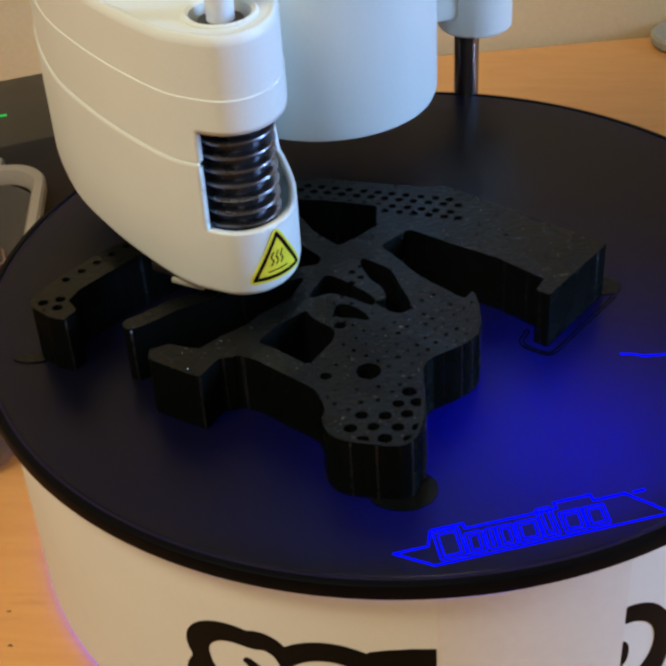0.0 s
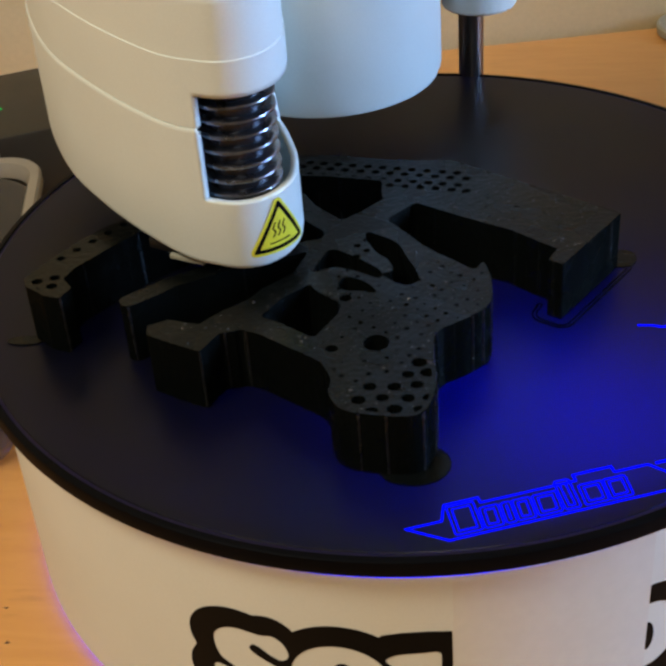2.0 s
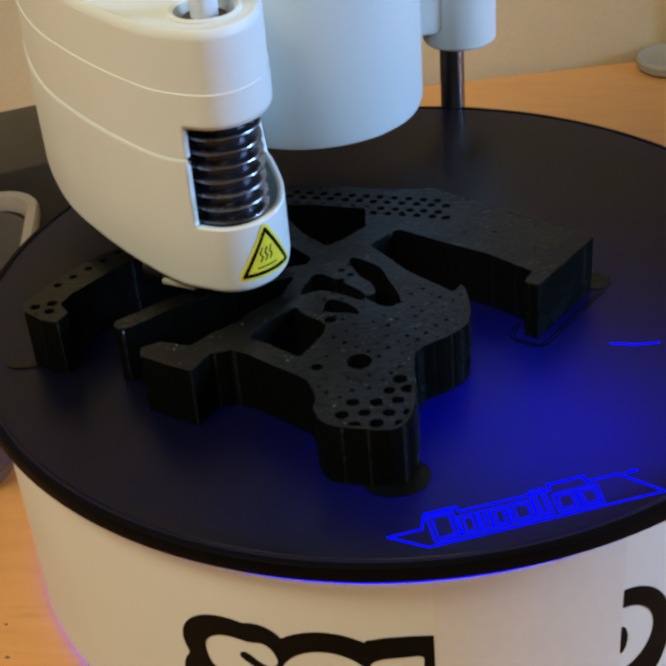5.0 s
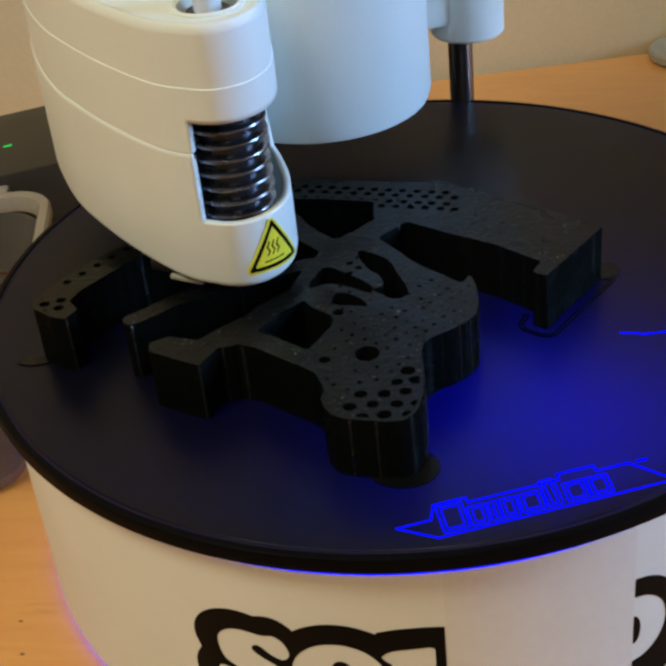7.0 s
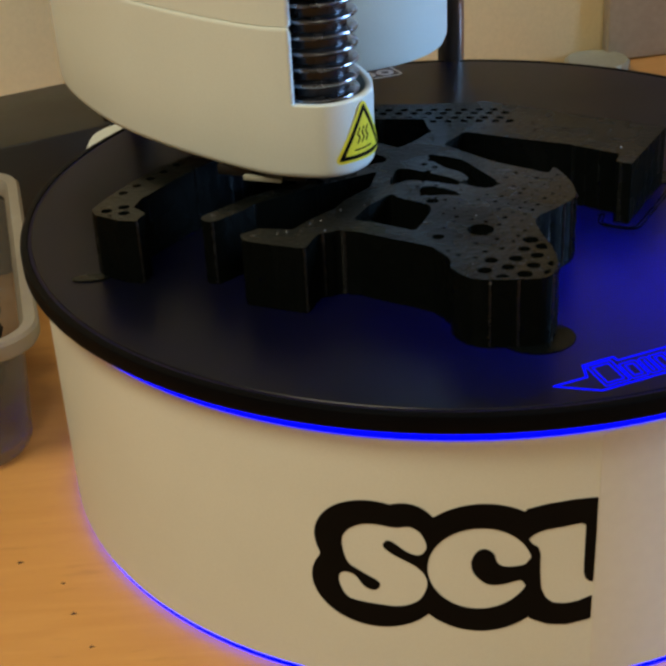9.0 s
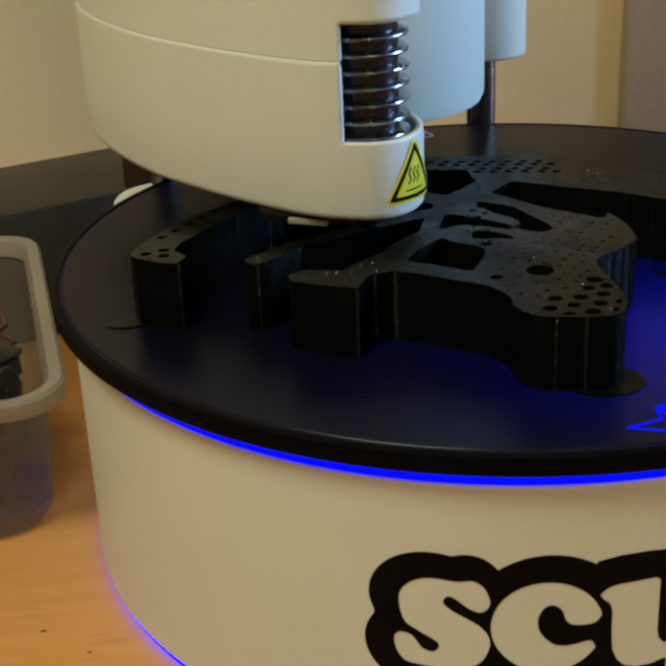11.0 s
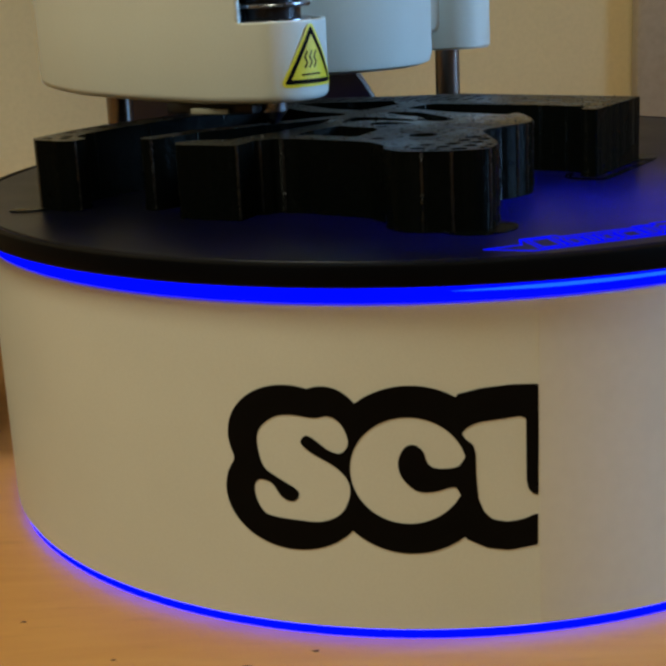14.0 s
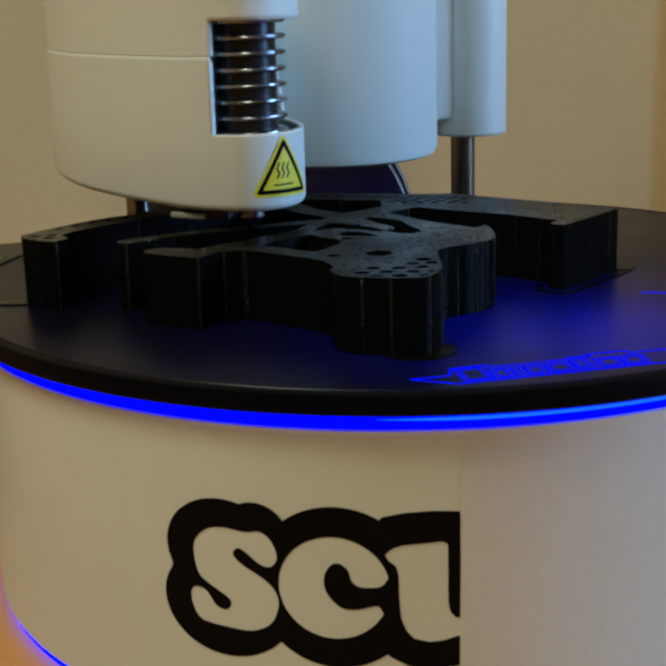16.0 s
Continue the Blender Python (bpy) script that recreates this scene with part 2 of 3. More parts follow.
def ring_loft(loops, cap_low=True, cap_top=True):
    bm = bmesh.new()
    rings = [[bm.verts.new(p) for p in loop] for loop in loops]
    n = len(rings[0])
    for a, b in zip(rings, rings[1:]):
        for i in range(n):
            bm.faces.new((a[i], a[(i + 1) % n], b[(i + 1) % n], b[i]))
    if cap_low:
        bm.faces.new(rings[0])
    if cap_top:
        bm.faces.new(rings[-1])
    return bm


def closed_spline(points, n):
    """A smooth closed loop through a few points."""
    k = len(points)
    out = []
    for i in range(k):
        p0, p1, p2, p3 = (Vector(points[(i + d) % k]) for d in (-1, 0, 1, 2))
        for s in range(n):
            t = s / n
            out.append(0.5 * (2 * p1 + (p2 - p0) * t + (2 * p0 - 5 * p1 + 4 * p2 - p3) * t * t + (3 * p1 - p0 - 3 * p2 + p3) * t ** 3))
    return out


def inset(loop, d):
    n = len(loop)
    area = sum(loop[i].x * loop[(i + 1) % n].y - loop[(i + 1) % n].x * loop[i].y for i in range(n))
    out = []
    for i in range(n):
        t = (loop[(i + 1) % n] - loop[i - 1]).normalized()
        nrm = Vector((-t.y, t.x)) * (1 if area > 0 else -1)
        out.append(loop[i] + nrm * d)
    return out


# distance fields in the plane, all lengths in millimetres, negative inside
def d_poly(X, Y, pts):
    d = np.full(X.shape, 1e9)
    inside = np.zeros(X.shape, bool)
    k = len(pts)
    for i in range(k):
        (ax, ay), (bx, by) = pts[i], pts[(i + 1) % k]
        ex, ey = bx - ax, by - ay
        h = np.clip(((X - ax) * ex + (Y - ay) * ey) / (ex * ex + ey * ey + 1e-9), 0, 1)
        d = np.minimum(d, np.hypot(X - ax - h * ex, Y - ay - h * ey))
        if ay != by:
            cross = (ay > Y) != (by > Y)
            inside ^= cross & (X < ax + (Y - ay) / (by - ay) * ex)
    return np.where(inside, -d, d)


def curvy(pts, n=4):
    return [(p.x, p.y) for p in closed_spline(pts, n)]


def d_path(X, Y, pts, r):
    d = np.full(X.shape, 1e9)
    for (ax, ay), (bx, by) in zip(pts, pts[1:]):
        ex, ey = bx - ax, by - ay
        h = np.clip(((X - ax) * ex + (Y - ay) * ey) / (ex * ex + ey * ey), 0, 1)
        d = np.minimum(d, np.hypot(X - ax - h * ex, Y - ay - h * ey))
    return d - r


def d_oval(X, Y, cx, cy, rx, ry):
    return (np.hypot((X - cx) / rx, (Y - cy) / ry) - 1) * min(rx, ry)


def soft_union(a, b, k):
    h = np.clip(0.5 + 0.5 * (b - a) / k, 0, 1)
    return b + (a - b) * h - k * h * (1 - h)


def slab(field, x0, x1, y0, y1, step, z0, z1, place, base=True):
    """A solid slab whose outline is where the field is negative; place maps (x, y, z) in mm to metres."""
    xs, ys = np.arange(x0, x1 + step / 2, step), np.arange(y0, y1 + step / 2, step)
    X, Y = np.meshgrid(xs, ys, indexing="ij")
    V = field(X, Y)
    V = np.where(np.abs(V) < 1e-6, 1e-6, V)
    N = V < 0
    pos, key, faces, walls = [], {}, [], []

    def corner(i, j):
        k = (i, j)
        if k not in key:
            key[k] = len(pos)
            pos.append((xs[i], ys[j]))
        return key[k]

    def crossing(a, b):
        k = (min(a, b), max(a, b))
        if k not in key:
            va, vb = V[k[0]], V[k[1]]
            t = min(max(va / (va - vb), 0.02), 0.98)
            key[k] = len(pos)
            pos.append((xs[k[0][0]] + t * (xs[k[1][0]] - xs[k[0][0]]), ys[k[0][1]] + t * (ys[k[1][1]] - ys[k[0][1]])))
        return key[k]

    some = N[:-1, :-1] | N[1:, :-1] | N[:-1, 1:] | N[1:, 1:]
    for i, j in zip(*np.nonzero(some)):
        c = [(i, j), (i + 1, j), (i + 1, j + 1), (i, j + 1)]
        poly, cut = [], []
        for q in range(4):
            a, b = c[q], c[(q + 1) % 4]
            if N[a]:
                poly.append(corner(*a))
                cut.append(False)
            if N[a] != N[b]:
                poly.append(crossing(a, b))
                cut.append(True)
        faces.append(poly)
        k = len(poly)
        if any(cut):
            for q in range(k):
                r = (q + 1) % k
                if cut[q] and cut[r]:
                    walls.append((poly[q], poly[r]))
    n = len(pos)
    verts = [place(x, y, z1) for x, y in pos] + [place(x, y, z0) for x, y in pos]
    all_faces = list(faces) + [(a + n, b + n, b, a)[::-1] for a, b in walls]
    if base:
        all_faces += [[v + n for v in f[::-1]] for f in faces]
    return verts, all_faces


def slab_part(name, data, material, parent=None, label=""):
    me = bpy.data.meshes.new(name)
    me.from_pydata(data[0], [], data[1])
    me.validate()
    me.materials.append(material)
    me.shade_smooth()
    me.set_sharp_from_angle(angle=radians(40))
    ob = new(name, me)
    ob.parent = parent
    if label:
        ob["label"] = label
    return ob


def flat(x, y, z):
    return (x / 1000, y / 1000, z / 1000)


def thing(name, label, category, at=(0, 0, 0), group="", kind=""):
    ob = new(name)
    ob.location = at
    return tagged(ob, label, category, group, kind)


# ---- room ----
def plain(name, bm, material, label, category):
    return tagged(part(name, bm, material, smooth=False), label, category, kind="structure")


ROOM = pose(0.060, 0.288, 0, 0, 0, 11.0)  # foot of the wall behind the printer; local x runs along it, local y into the wall
plain("table", box(2.02, 1.39, 0.03, 0.002, ROOM @ pose(-0.25, -0.699, -0.03)), M_WOOD, "orange beech wood table top with fine grain", "table")
plain("wall_north", box(3.2, 0.1, 2.6, 0, ROOM @ pose(0, 0.05, -0.75)), M_WALL, "unseen dim wall added to control bounced light behind the table", "wall")
# these three walls and the ceiling are unseen, added to tune the bounced light
plain("unseen_wall_south", box(3.2, 0.1, 2.6, 0, ROOM @ pose(0, -2.35, -0.75)), M_ROOM, "unseen dim wall added to control bounced light", "wall")
plain("unseen_wall_west", box(0.1, 2.3, 2.6, 0, ROOM @ pose(-1.65, -1.15, -0.75)), M_ROOM, "unseen dim wall added to control bounced light", "wall")
plain("unseen_wall_east", box(0.1, 2.3, 2.6, 0, ROOM @ pose(0.85, -1.15, -0.75)), M_ROOM, "unseen dim wall added to control bounced light", "wall")
plain("ceiling", box(3.2, 2.3, 0.1, 0, ROOM @ pose(0, -1.15, 1.852)), M_ROOM, "unseen dim ceiling added to control bounced light", "ceiling")
plain("floor", box(3.2, 2.3, 0.1, 0, ROOM @ pose(0, -1.15, -0.852)), M_WOOD, "wooden floor", "floor")

# ---- printer ----
RB, RP = 0.09653, 0.0998
Z_BASE, Z_PLATE = 0.0594, 0.0663
printer = thing("desktop_printer", "white round desktop printer with black turntable and blue glowing rings", "printer")
base = part("base", lathe([(RB - 0.003, 0.0015), (RB, 0.0020), (RB, Z_BASE - 0.0006), (RB - 0.0006, Z_BASE), (RB - 0.003, Z_BASE), (RB - 0.003, 0.0015)], 160), M_WHITE, printer, "matte white cylindrical base wall")
part("base_floor", lathe([(0, 0.004), (RB - 0.0031, 0.004), (RB - 0.0031, 0.006), (0, 0.006)], 96), M_BLACK, printer)
part("foot_ring", lathe([(RB - 0.010, 0.0), (RB - 0.0008, 0.0), (RB - 0.0008, 0.0019), (RB - 0.010, 0.0019)], 160), M_FOOTGLOW, printer, "blue glowing light ring under the base")
part("light_ring", lathe([(RB - 0.0035, Z_BASE + 0.0001), (RB + 0.0002, Z_BASE + 0.0001), (RB + 0.0002, Z_BASE - 0.0001), (RB + 0.0004, Z_BASE - 0.0001), (RB + 0.0004, 0.0617), (RB - 0.0004, 0.0622), (RB - 0.0035, 0.0622)], 160), M_BLUEGLOW, printer, "blue glowing light ring under the plate")


def on_base(s, z, out):
    a = -math.pi / 2 + s / (RB * 1000)
    r = RB + out / 1000
    return (r * math.cos(a), r * math.sin(a), z / 1000)


slab_part("light_spot", slab(lambda X, Y: d_poly(X, Y, [(-4, 61.05), (12, 60.75), (48, 60.75), (60, 61.05), (48, 61.3), (12, 61.3)]), -4, 62, 60, 62, 0.2, 0.35, 0.55, on_base), M_CYANGLOW, printer, "brighter cyan stretch of the light ring")
S_CUT, S_CUT2 = 11.7, 49.0


def panel_field(X, Y):
    return d_poly(X, Y, [(12.45, 2.3), (51.3, 2.3), (51.3, 58.6), (12.45, 58.6)])


slab_part("front_panel", slab(panel_field, 10, 53, 1, 60, 0.8, 0.0, 0.08, on_base), M_PANEL, printer, "blank white panel over the middle of the logo")


def on_logo(s, z, out):
    return on_base(0.25 + 1.024 * s, 0.2 + 1.02 * z, out)


def on_half(s, z, out):
    return on_base(1.15 + 1.024 * s, 0.6 + 1.02 * z, out)


def logo_black(X, Y):
    d = soft_union(d_oval(X, Y, -28.7, 35.0, 10.7, 9.2), d_oval(X, Y, -28.3, 25.3, 12.1, 9.8), 0.8)
    d = np.minimum(d, d_poly(X, Y, [(-33, 22), (-20, 22), (-20, 38), (-36, 38)]))
    d = np.minimum(d, d_oval(X, Y, -22.6, 37.2, 6.4, 7.0))
    d = np.minimum(d, d_oval(X, Y, -8.8, 30.0, 14.2, 14.4))
    d = np.minimum(d, d_poly(X, Y, [(-1.1, 42.8), (2.6, 43.6), (7.2, 43.9), (11.8, 43.7), (11.5, 16.2), (6.8, 15.6), (3.3, 16.2), (-0.1, 18), (-6.5, 30.8)]))
    d = np.maximum(d, X - S_CUT)
    return np.maximum(d, -logo_white(X, Y))


def logo_white(X, Y):
    w1 = d_poly(X, Y, curvy([(-34.2, 33.9), (-33.5, 36.6), (-31.1, 38.6), (-28.1, 39.2), (-24.2, 38.8), (-21.7, 39.2), (-19.7, 37.8), (-18.7, 34.8), (-20, 32.9), (-22.1, 33.4), (-24.4, 35.2), (-25.8, 35.7), (-26.6, 34.5), (-25, 32.9), (-20.9, 30.5), (-19, 28.2), (-18.8, 25.6), (-20.3, 22.5), (-23.6, 20.8), (-28, 20.8), (-31.7, 21.1), (-33.6, 21.7), (-34.9, 24), (-35.1, 26.3), (-34.1, 27.5), (-32, 27.1), (-30.3, 24.7), (-28.5, 24.1), (-27.5, 24.9), (-27.7, 26.2), (-31.1, 28.2), (-33.3, 29.9)]))
    w2 = d_oval(X, Y, -9.2, 30.0, 9.40, 9.15)
    w2 = np.maximum(w2, -d_poly(X, Y, curvy([(-8.2, 34.5), (-6.7, 33.3), (-6.2, 31.5), (-5.1, 30.5), (-3.1, 30.3), (-1.1, 30.7), (0.1, 32.3), (2.4, 34), (2.2, 26), (-0.6, 25.4), (-1.5, 26.9), (-2.5, 27.1), (-4.6, 26.5), (-6.6, 26.3), (-8.3, 26.8), (-10.3, 29), (-10.8, 31.6), (-9.8, 33.9)], 3)))
    w3 = d_poly(X, Y, [(-0.6, 36.2), (0.1, 37), (1.1, 37.6), (2.4, 38), (5.8, 38.3), (8.8, 38.6), (9.7, 38.1), (9.7, 27.6), (10, 26.1), (10.8, 25.1), (12.5, 24.7), (12.4, 22.1), (11, 21.5), (8.9, 20.8), (6.5, 20.6), (4.1, 21.2), (2.8, 22.6), (1.9, 24.9), (1.6, 29), (1.6, 32.6), (1.2, 34.2), (0, 35.2)])
    return np.minimum(np.minimum(w1, w2), w3)


def logo_half(X, Y):
    d = d_oval(X, Y, S_CUT2, 26.5, 12.8, 16.6)
    d = np.maximum(d, -d_oval(X, Y, S_CUT2, 29.5, 8.0, 8.8))
    d = np.minimum(d, d_oval(X, Y, S_CUT2, 29.4, 1.7, 3.8))
    return np.maximum(d, S_CUT2 - X)


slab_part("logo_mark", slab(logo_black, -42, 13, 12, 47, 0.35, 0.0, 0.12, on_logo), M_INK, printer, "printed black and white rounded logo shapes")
slab_part("logo_mark", slab(logo_half, 48, 64, 8, 46, 0.4, 0.0, 0.12, on_half), M_INK, printer, "cut half of a black logo shape")


# the part of the base behind the turntable, round the two rods
ROD_A, ROD_B = (0.0145, 0.1002), (-0.0790, 0.0711)


def rear_field(X, Y):
    d = np.minimum(d_path(X, Y, [(11.0, 102.0), (-58.5, 80.8)], 12.6), d_path(X, Y, [(-58.5, 80.8), (-79.2, 71.6)], 13.6))
    d = np.minimum(d, d_poly(X, Y, [(-95, 20), (-93, 71.6), (11, 102), (22.5, 98), (26, 90)]))
    return np.maximum(d, -(np.hypot(X, Y) - 97.8))


slab_part("rear_housing", slab(rear_field, -104, 74, -2, 121, 1.0, 0.5, 58.6, flat), M_WHITE, printer, "white rear housing that carries the rods")
for (x, y), high in ((ROD_A, 0.30), (ROD_B, 0.30)):
    part("rod", lathe([(0, 0.0584), (0.0036, 0.0584), (0.0036, high), (0, high)], 32, (x, y)), M_STEEL, printer, "polished steel guide rod")
part("sleeve", lathe([(0.0085, 0.0856), (0.0103, 0.0856), (0.0108, 0.0863), (0.0108, 0.30), (0.0085, 0.30), (0.0085, 0.0856)], 64, (0.0168, 0.1045)), M_WHITE, printer, "white bearing sleeve on the rod")
part("tower", lathe([(0, 0.0849), (0.0272, 0.0849), (0.0290, 0.0856), (0.0297, 0.0874), (0.0297, 0.30), (0, 0.30)], 96, (-0.0225, 0.0607)), M_SHELL, printer, "smooth white cylindrical carriage housing")
part("carriage_bridge", box(0.104, 0.014, 0.20, 0.002, pose(-0.0335, 0.0878, 0.0905, 0, 0, 17.5)), M_WHITE, printer, "white bridge between the guide rods")

part("screw_post", lathe([(0, 0.0001), (0.0022, 0.0001), (0.0022, 0.0795), (0.0014, 0.0812), (0, 0.0812)], 24, (0.0150, 0.1195)), M_BLACK, printer, "short black post behind the rod")

# turntable
plate = part("turntable", lathe([(0.0984, 0.0625), (RP + 0.0001, 0.0625), (RP + 0.0005, 0.0629), (RP + 0.0005, 0.0657), (RP + 0.0003, 0.0661), (RP - 0.0001, 0.0663), (0.0987, 0.0663), (0.0985, 0.0661), (0.0984, 0.0625)], 192), M_RIM, printer, "satin black turntable rim")
part("build_sheet", lathe([(0, 0.0632), (0.0978, 0.0632), (0.0978, 0.0661), (0.0976, Z_PLATE), (0, Z_PLATE)], 192), M_PLATE, plate, "matte black build sheet, faintly backlit blue")
part("edge_gap", lathe([(0.0977, 0.0660), (0.0985, 0.0660)], 192), M_GAP, plate, "thin gap round the sheet letting blue light out")

ZT = Z_PLATE * 1000


TURN = radians(3.4)


def on_plate(x, y, z):
    c, s = math.cos(TURN), math.sin(TURN)
    return ((x * c - y * s) / 1000, (x * s + y * c) / 1000, (ZT + z) / 1000)


def on_print(x, y, z):
    return on_plate(x, y + 1.0, z)


def mark_field(X, Y):
    """Slanted outline frame with heavy outlined bars in it."""
    a = math.atan2(13.0, 44.8)
    U = (X - 6.4) * math.cos(a) + (Y + 95.1) * math.sin(a)
    W = -(X - 6.4) * math.sin(a) + (Y + 95.1) * math.cos(a)
    d = np.abs(d_poly(U, W, [(-6.5, 5.0), (0.2, 5.0), (1.8, 8.8), (8.2, 8.8), (8.2, 7.4), (26.5, 7.4), (26.5, 9.0), (34, 9.0), (34, 7.4), (40.5, 7.4), (46.6, 0.0), (0, 0)])) - 0.24
    for u, w, hgt in ((1.9, 4.2, 6.4), (7.4, 2.6, 4.4), (11.4, 1.0, 4.4), (13.6, 2.4, 4.4), (17.4, 3.6, 4.4), (22.4, 2.0, 6.6), (26.2, 3.6, 4.4), (31.0, 3.4, 4.4)):
        p = [(u, 1.3), (u + w, 1.3), (u + w + 0.5, 1.3 + hgt), (u + 0.5, 1.3 + hgt)]
        d = np.minimum(d, np.abs(np.abs(d_poly(U, W, p)) - 0.42) - 0.17)
    d = np.minimum(d, d_poly(U, W, [(42.0, 7.0), (44.5, 7.0), (44.5, 7.6), (42.0, 7.6)]))
    return d


slab_part("sheet_mark", slab(mark_field, -3, 56, -99, -70, 0.2, 0.0, 0.06, on_plate), M_LINEGLOW, plate, "thin outlined maker's mark shining blue")
slab_part("scratch", slab(lambda X, Y: d_path(X, Y, [(48.4, -32.6), (51.5, -32.9), (53, -33.5), (57, -33.2), (58.8, -32.9)], 0.32), 46, 61, -36, -30, 0.15, 0.0, 0.06, on_plate), M_LINEGLOW, plate, "scratch in the sheet shining blue")


def rear_mark(X, Y):
    d = d_poly(X, Y, [(-33, 79), (2, 89), (0, 95), (-33, 86)]) - 1.0
    w = np.full(X.shape, 1e9)
    for k in range(6):
        cx, cy = -29.5 + 5.6 * k, 83.6 + 1.45 * k
        w = np.minimum(w, np.abs(d_oval(X, Y, cx, cy, 1.9, 1.9)) - 0.75)
    return np.minimum(np.abs(d) - 0.35, w)


slab_part("rear_mark", slab(rear_mark, -38, 6, 75, 98, 0.3, 0.0, 0.06, on_plate), M_WHITEINK, plate, "white outlined logo shape")

# print head: a long hollow shell with a rounded nose and a window over the heat sink
NOSE = Vector((-0.0310, -0.0275))
HEAD = [(-35.8, -38.0), (-43.5, -34.3), (-55, -24), (-66, -12), (-77, 2.5), (-87, 22), (-93, 40), (-94, 54), (-86, 63), (-73, 60), (-58, 45), (-42, 24), (-28, 2), (-21.5, -14), (-19.5, -24.5), (-20.6, -32), (-24.6, -37.2), (-30, -39.2)]
outline = closed_spline([(x / 1000, y / 1000) for x, y in HEAD], 10)
head = thing("print_head", "", "")
head.parent = printer
head.location = (-0.0004, 0.0019, 0.0024)
head["label"] = "white print head arm with open heat sink window"


def in_window(p):
    v = Vector((p.x, p.y)) - NOSE
    a = math.degrees(math.atan2(v.y, v.x))
    return -117 < a < 100 and v.length < 0.030


n_out = len(outline)
LEFT = min((i for i in range(n_out) if in_window((outline[i] + outline[(i + 1) % n_out]) / 2) and not in_window((outline[i - 1] + outline[i]) / 2)), key=lambda i: outline[i].y)
WAY = 1
if not in_window((outline[(LEFT + 1) % n_out] + outline[(LEFT + 2) % n_out]) / 2):
    WAY = -1


def slide(loop, i, shift, reach):
    """Move a loop point along the loop, most at the window's left edge."""
    k = len(loop)
    off = (i - LEFT + k // 2) % k - k // 2
    if abs(off) >= reach:
        return loop[i]
    at = i + WAY * shift * (1 - abs(off) / reach)
    a = math.floor(at)
    return loop[a % k].lerp(loop[(a + 1) % k], at - a)


def head_shell(name, rows, window, lean=0.0):
    bm = bmesh.new()
    rings = []
    for z, d in rows:
        lp = inset(outline, d / 1000) if d else outline
        if lean and 98 < z < 114.2:
            shift = (-1.0 + 3.4 * (114.2 - z) / 15.6) * lean
            lp = [slide(lp, i, shift, 9) for i in range(len(lp))]
        rings.append([bm.verts.new((p.x, p.y, z / 1000)) for p in lp])
    n = len(outline)
    for k in range(len(rings) - 1):
        mid = (rows[k][0] + rows[k + 1][0]) / 2
        for i in range(n):
            j = (i + 1) % n
            if window[0] < mid < window[1] and in_window((outline[i] + outline[j]) / 2):
                continue
            bm.faces.new((rings[k][i], rings[k][j], rings[k + 1][j], rings[k + 1][i]))
    ob = part(name, bm, M_SHELL, head)
    so = ob.modifiers.new("thickness", "SOLIDIFY")
    so.thickness, so.offset = 0.0016, -1
    return ob


head_shell("lower_shell", [(83.0, 1.3), (83.25, 0.6), (83.8, 0.15), (84.6, 0), (98.2, 0), (98.6, 0), (99.0, 0), (103, 0), (108, 0), (113.2, 0), (113.6, 0), (114.05, 0.25), (114.15, 0.6)], (98.6, 200), 1.0)["label"] = "white lower shell of the print head"
head_shell("upper_shell", [(114.2, 0.4), (114.32, 0.4), (114.7, 0.4), (120.6, 0.4), (121.0, 0.4), (122, 0.4), (127.9, 0.4), (128.3, 0.4), (128.42, 0.5), (128.46, 0.6), (128.8, 0.6), (139.4, 0.6), (139.6, 0.6), (140.7, 0.9), (141.3, 1.4), (141.5, 2.2)], (0, 121.1))["label"] = "white upper shell with a fine seam"
HOLE = (-31.0, -27.2)


def lid_field(X, Y):
    lp = [(p.x * 1000, p.y * 1000) for p in inset(outline, 0.0017)][::2]
    return np.maximum(d_poly(X, Y, lp), -(np.hypot(X - HOLE[0], Y - HOLE[1]) - 7.4))


slab_part("top_cover", slab(lid_field, -100, -10, -44, 70, 1.0, 140.2, 141.45, flat), M_SHELL, head)


def floor_field(X, Y):
    return d_poly(X, Y, [(p.x * 1000, p.y * 1000) for p in inset(outline, 0.0012)][::2])


slab_part("bottom_cover", slab(floor_field, -100, -10, -44, 70, 1.0, 83.0, 84.0, flat), M_SHELL, head)
slab_part("window_lining", slab(lambda X, Y: np.maximum(floor_field(X, Y), np.hypot(X + 31, Y + 27.5) - 14), -50, -10, -44, -8, 0.6, 121.6, 122.6, flat), M_SHELL, head)
part("hole_collar", lathe([(0.0058, 0.132), (0.0076, 0.132), (0.0076, 0.1418), (0.0070, 0.1422), (0.0062, 0.1418), (0.0058, 0.139)], 48, (HOLE[0] / 1000, HOLE[1] / 1000)), M_SHELL, head)
part("tube_fitting", lathe([(0, 0.133), (0.0050, 0.133), (0.0050, 0.1395), (0.0044, 0.1405), (0, 0.1405)], 32, (HOLE[0] / 1000, HOLE[1] / 1000)), M_BLACK, head, "black tube fitting")
part("feed_tube", lathe([(0, 0.1405), (0.0028, 0.1405), (0.0028, 0.34), (0, 0.34)], 32, (HOLE[0] / 1000, HOLE[1] / 1000)), M_TUBE, head, "pale translucent filament tube")
sink = part("heat_sink", lathe([(0, 0.0865), (0.0067, 0.0865), (0.0067, 0.1216), (0, 0.1216)], 48, NOSE), M_CORE, head, "dark finned heat sink")
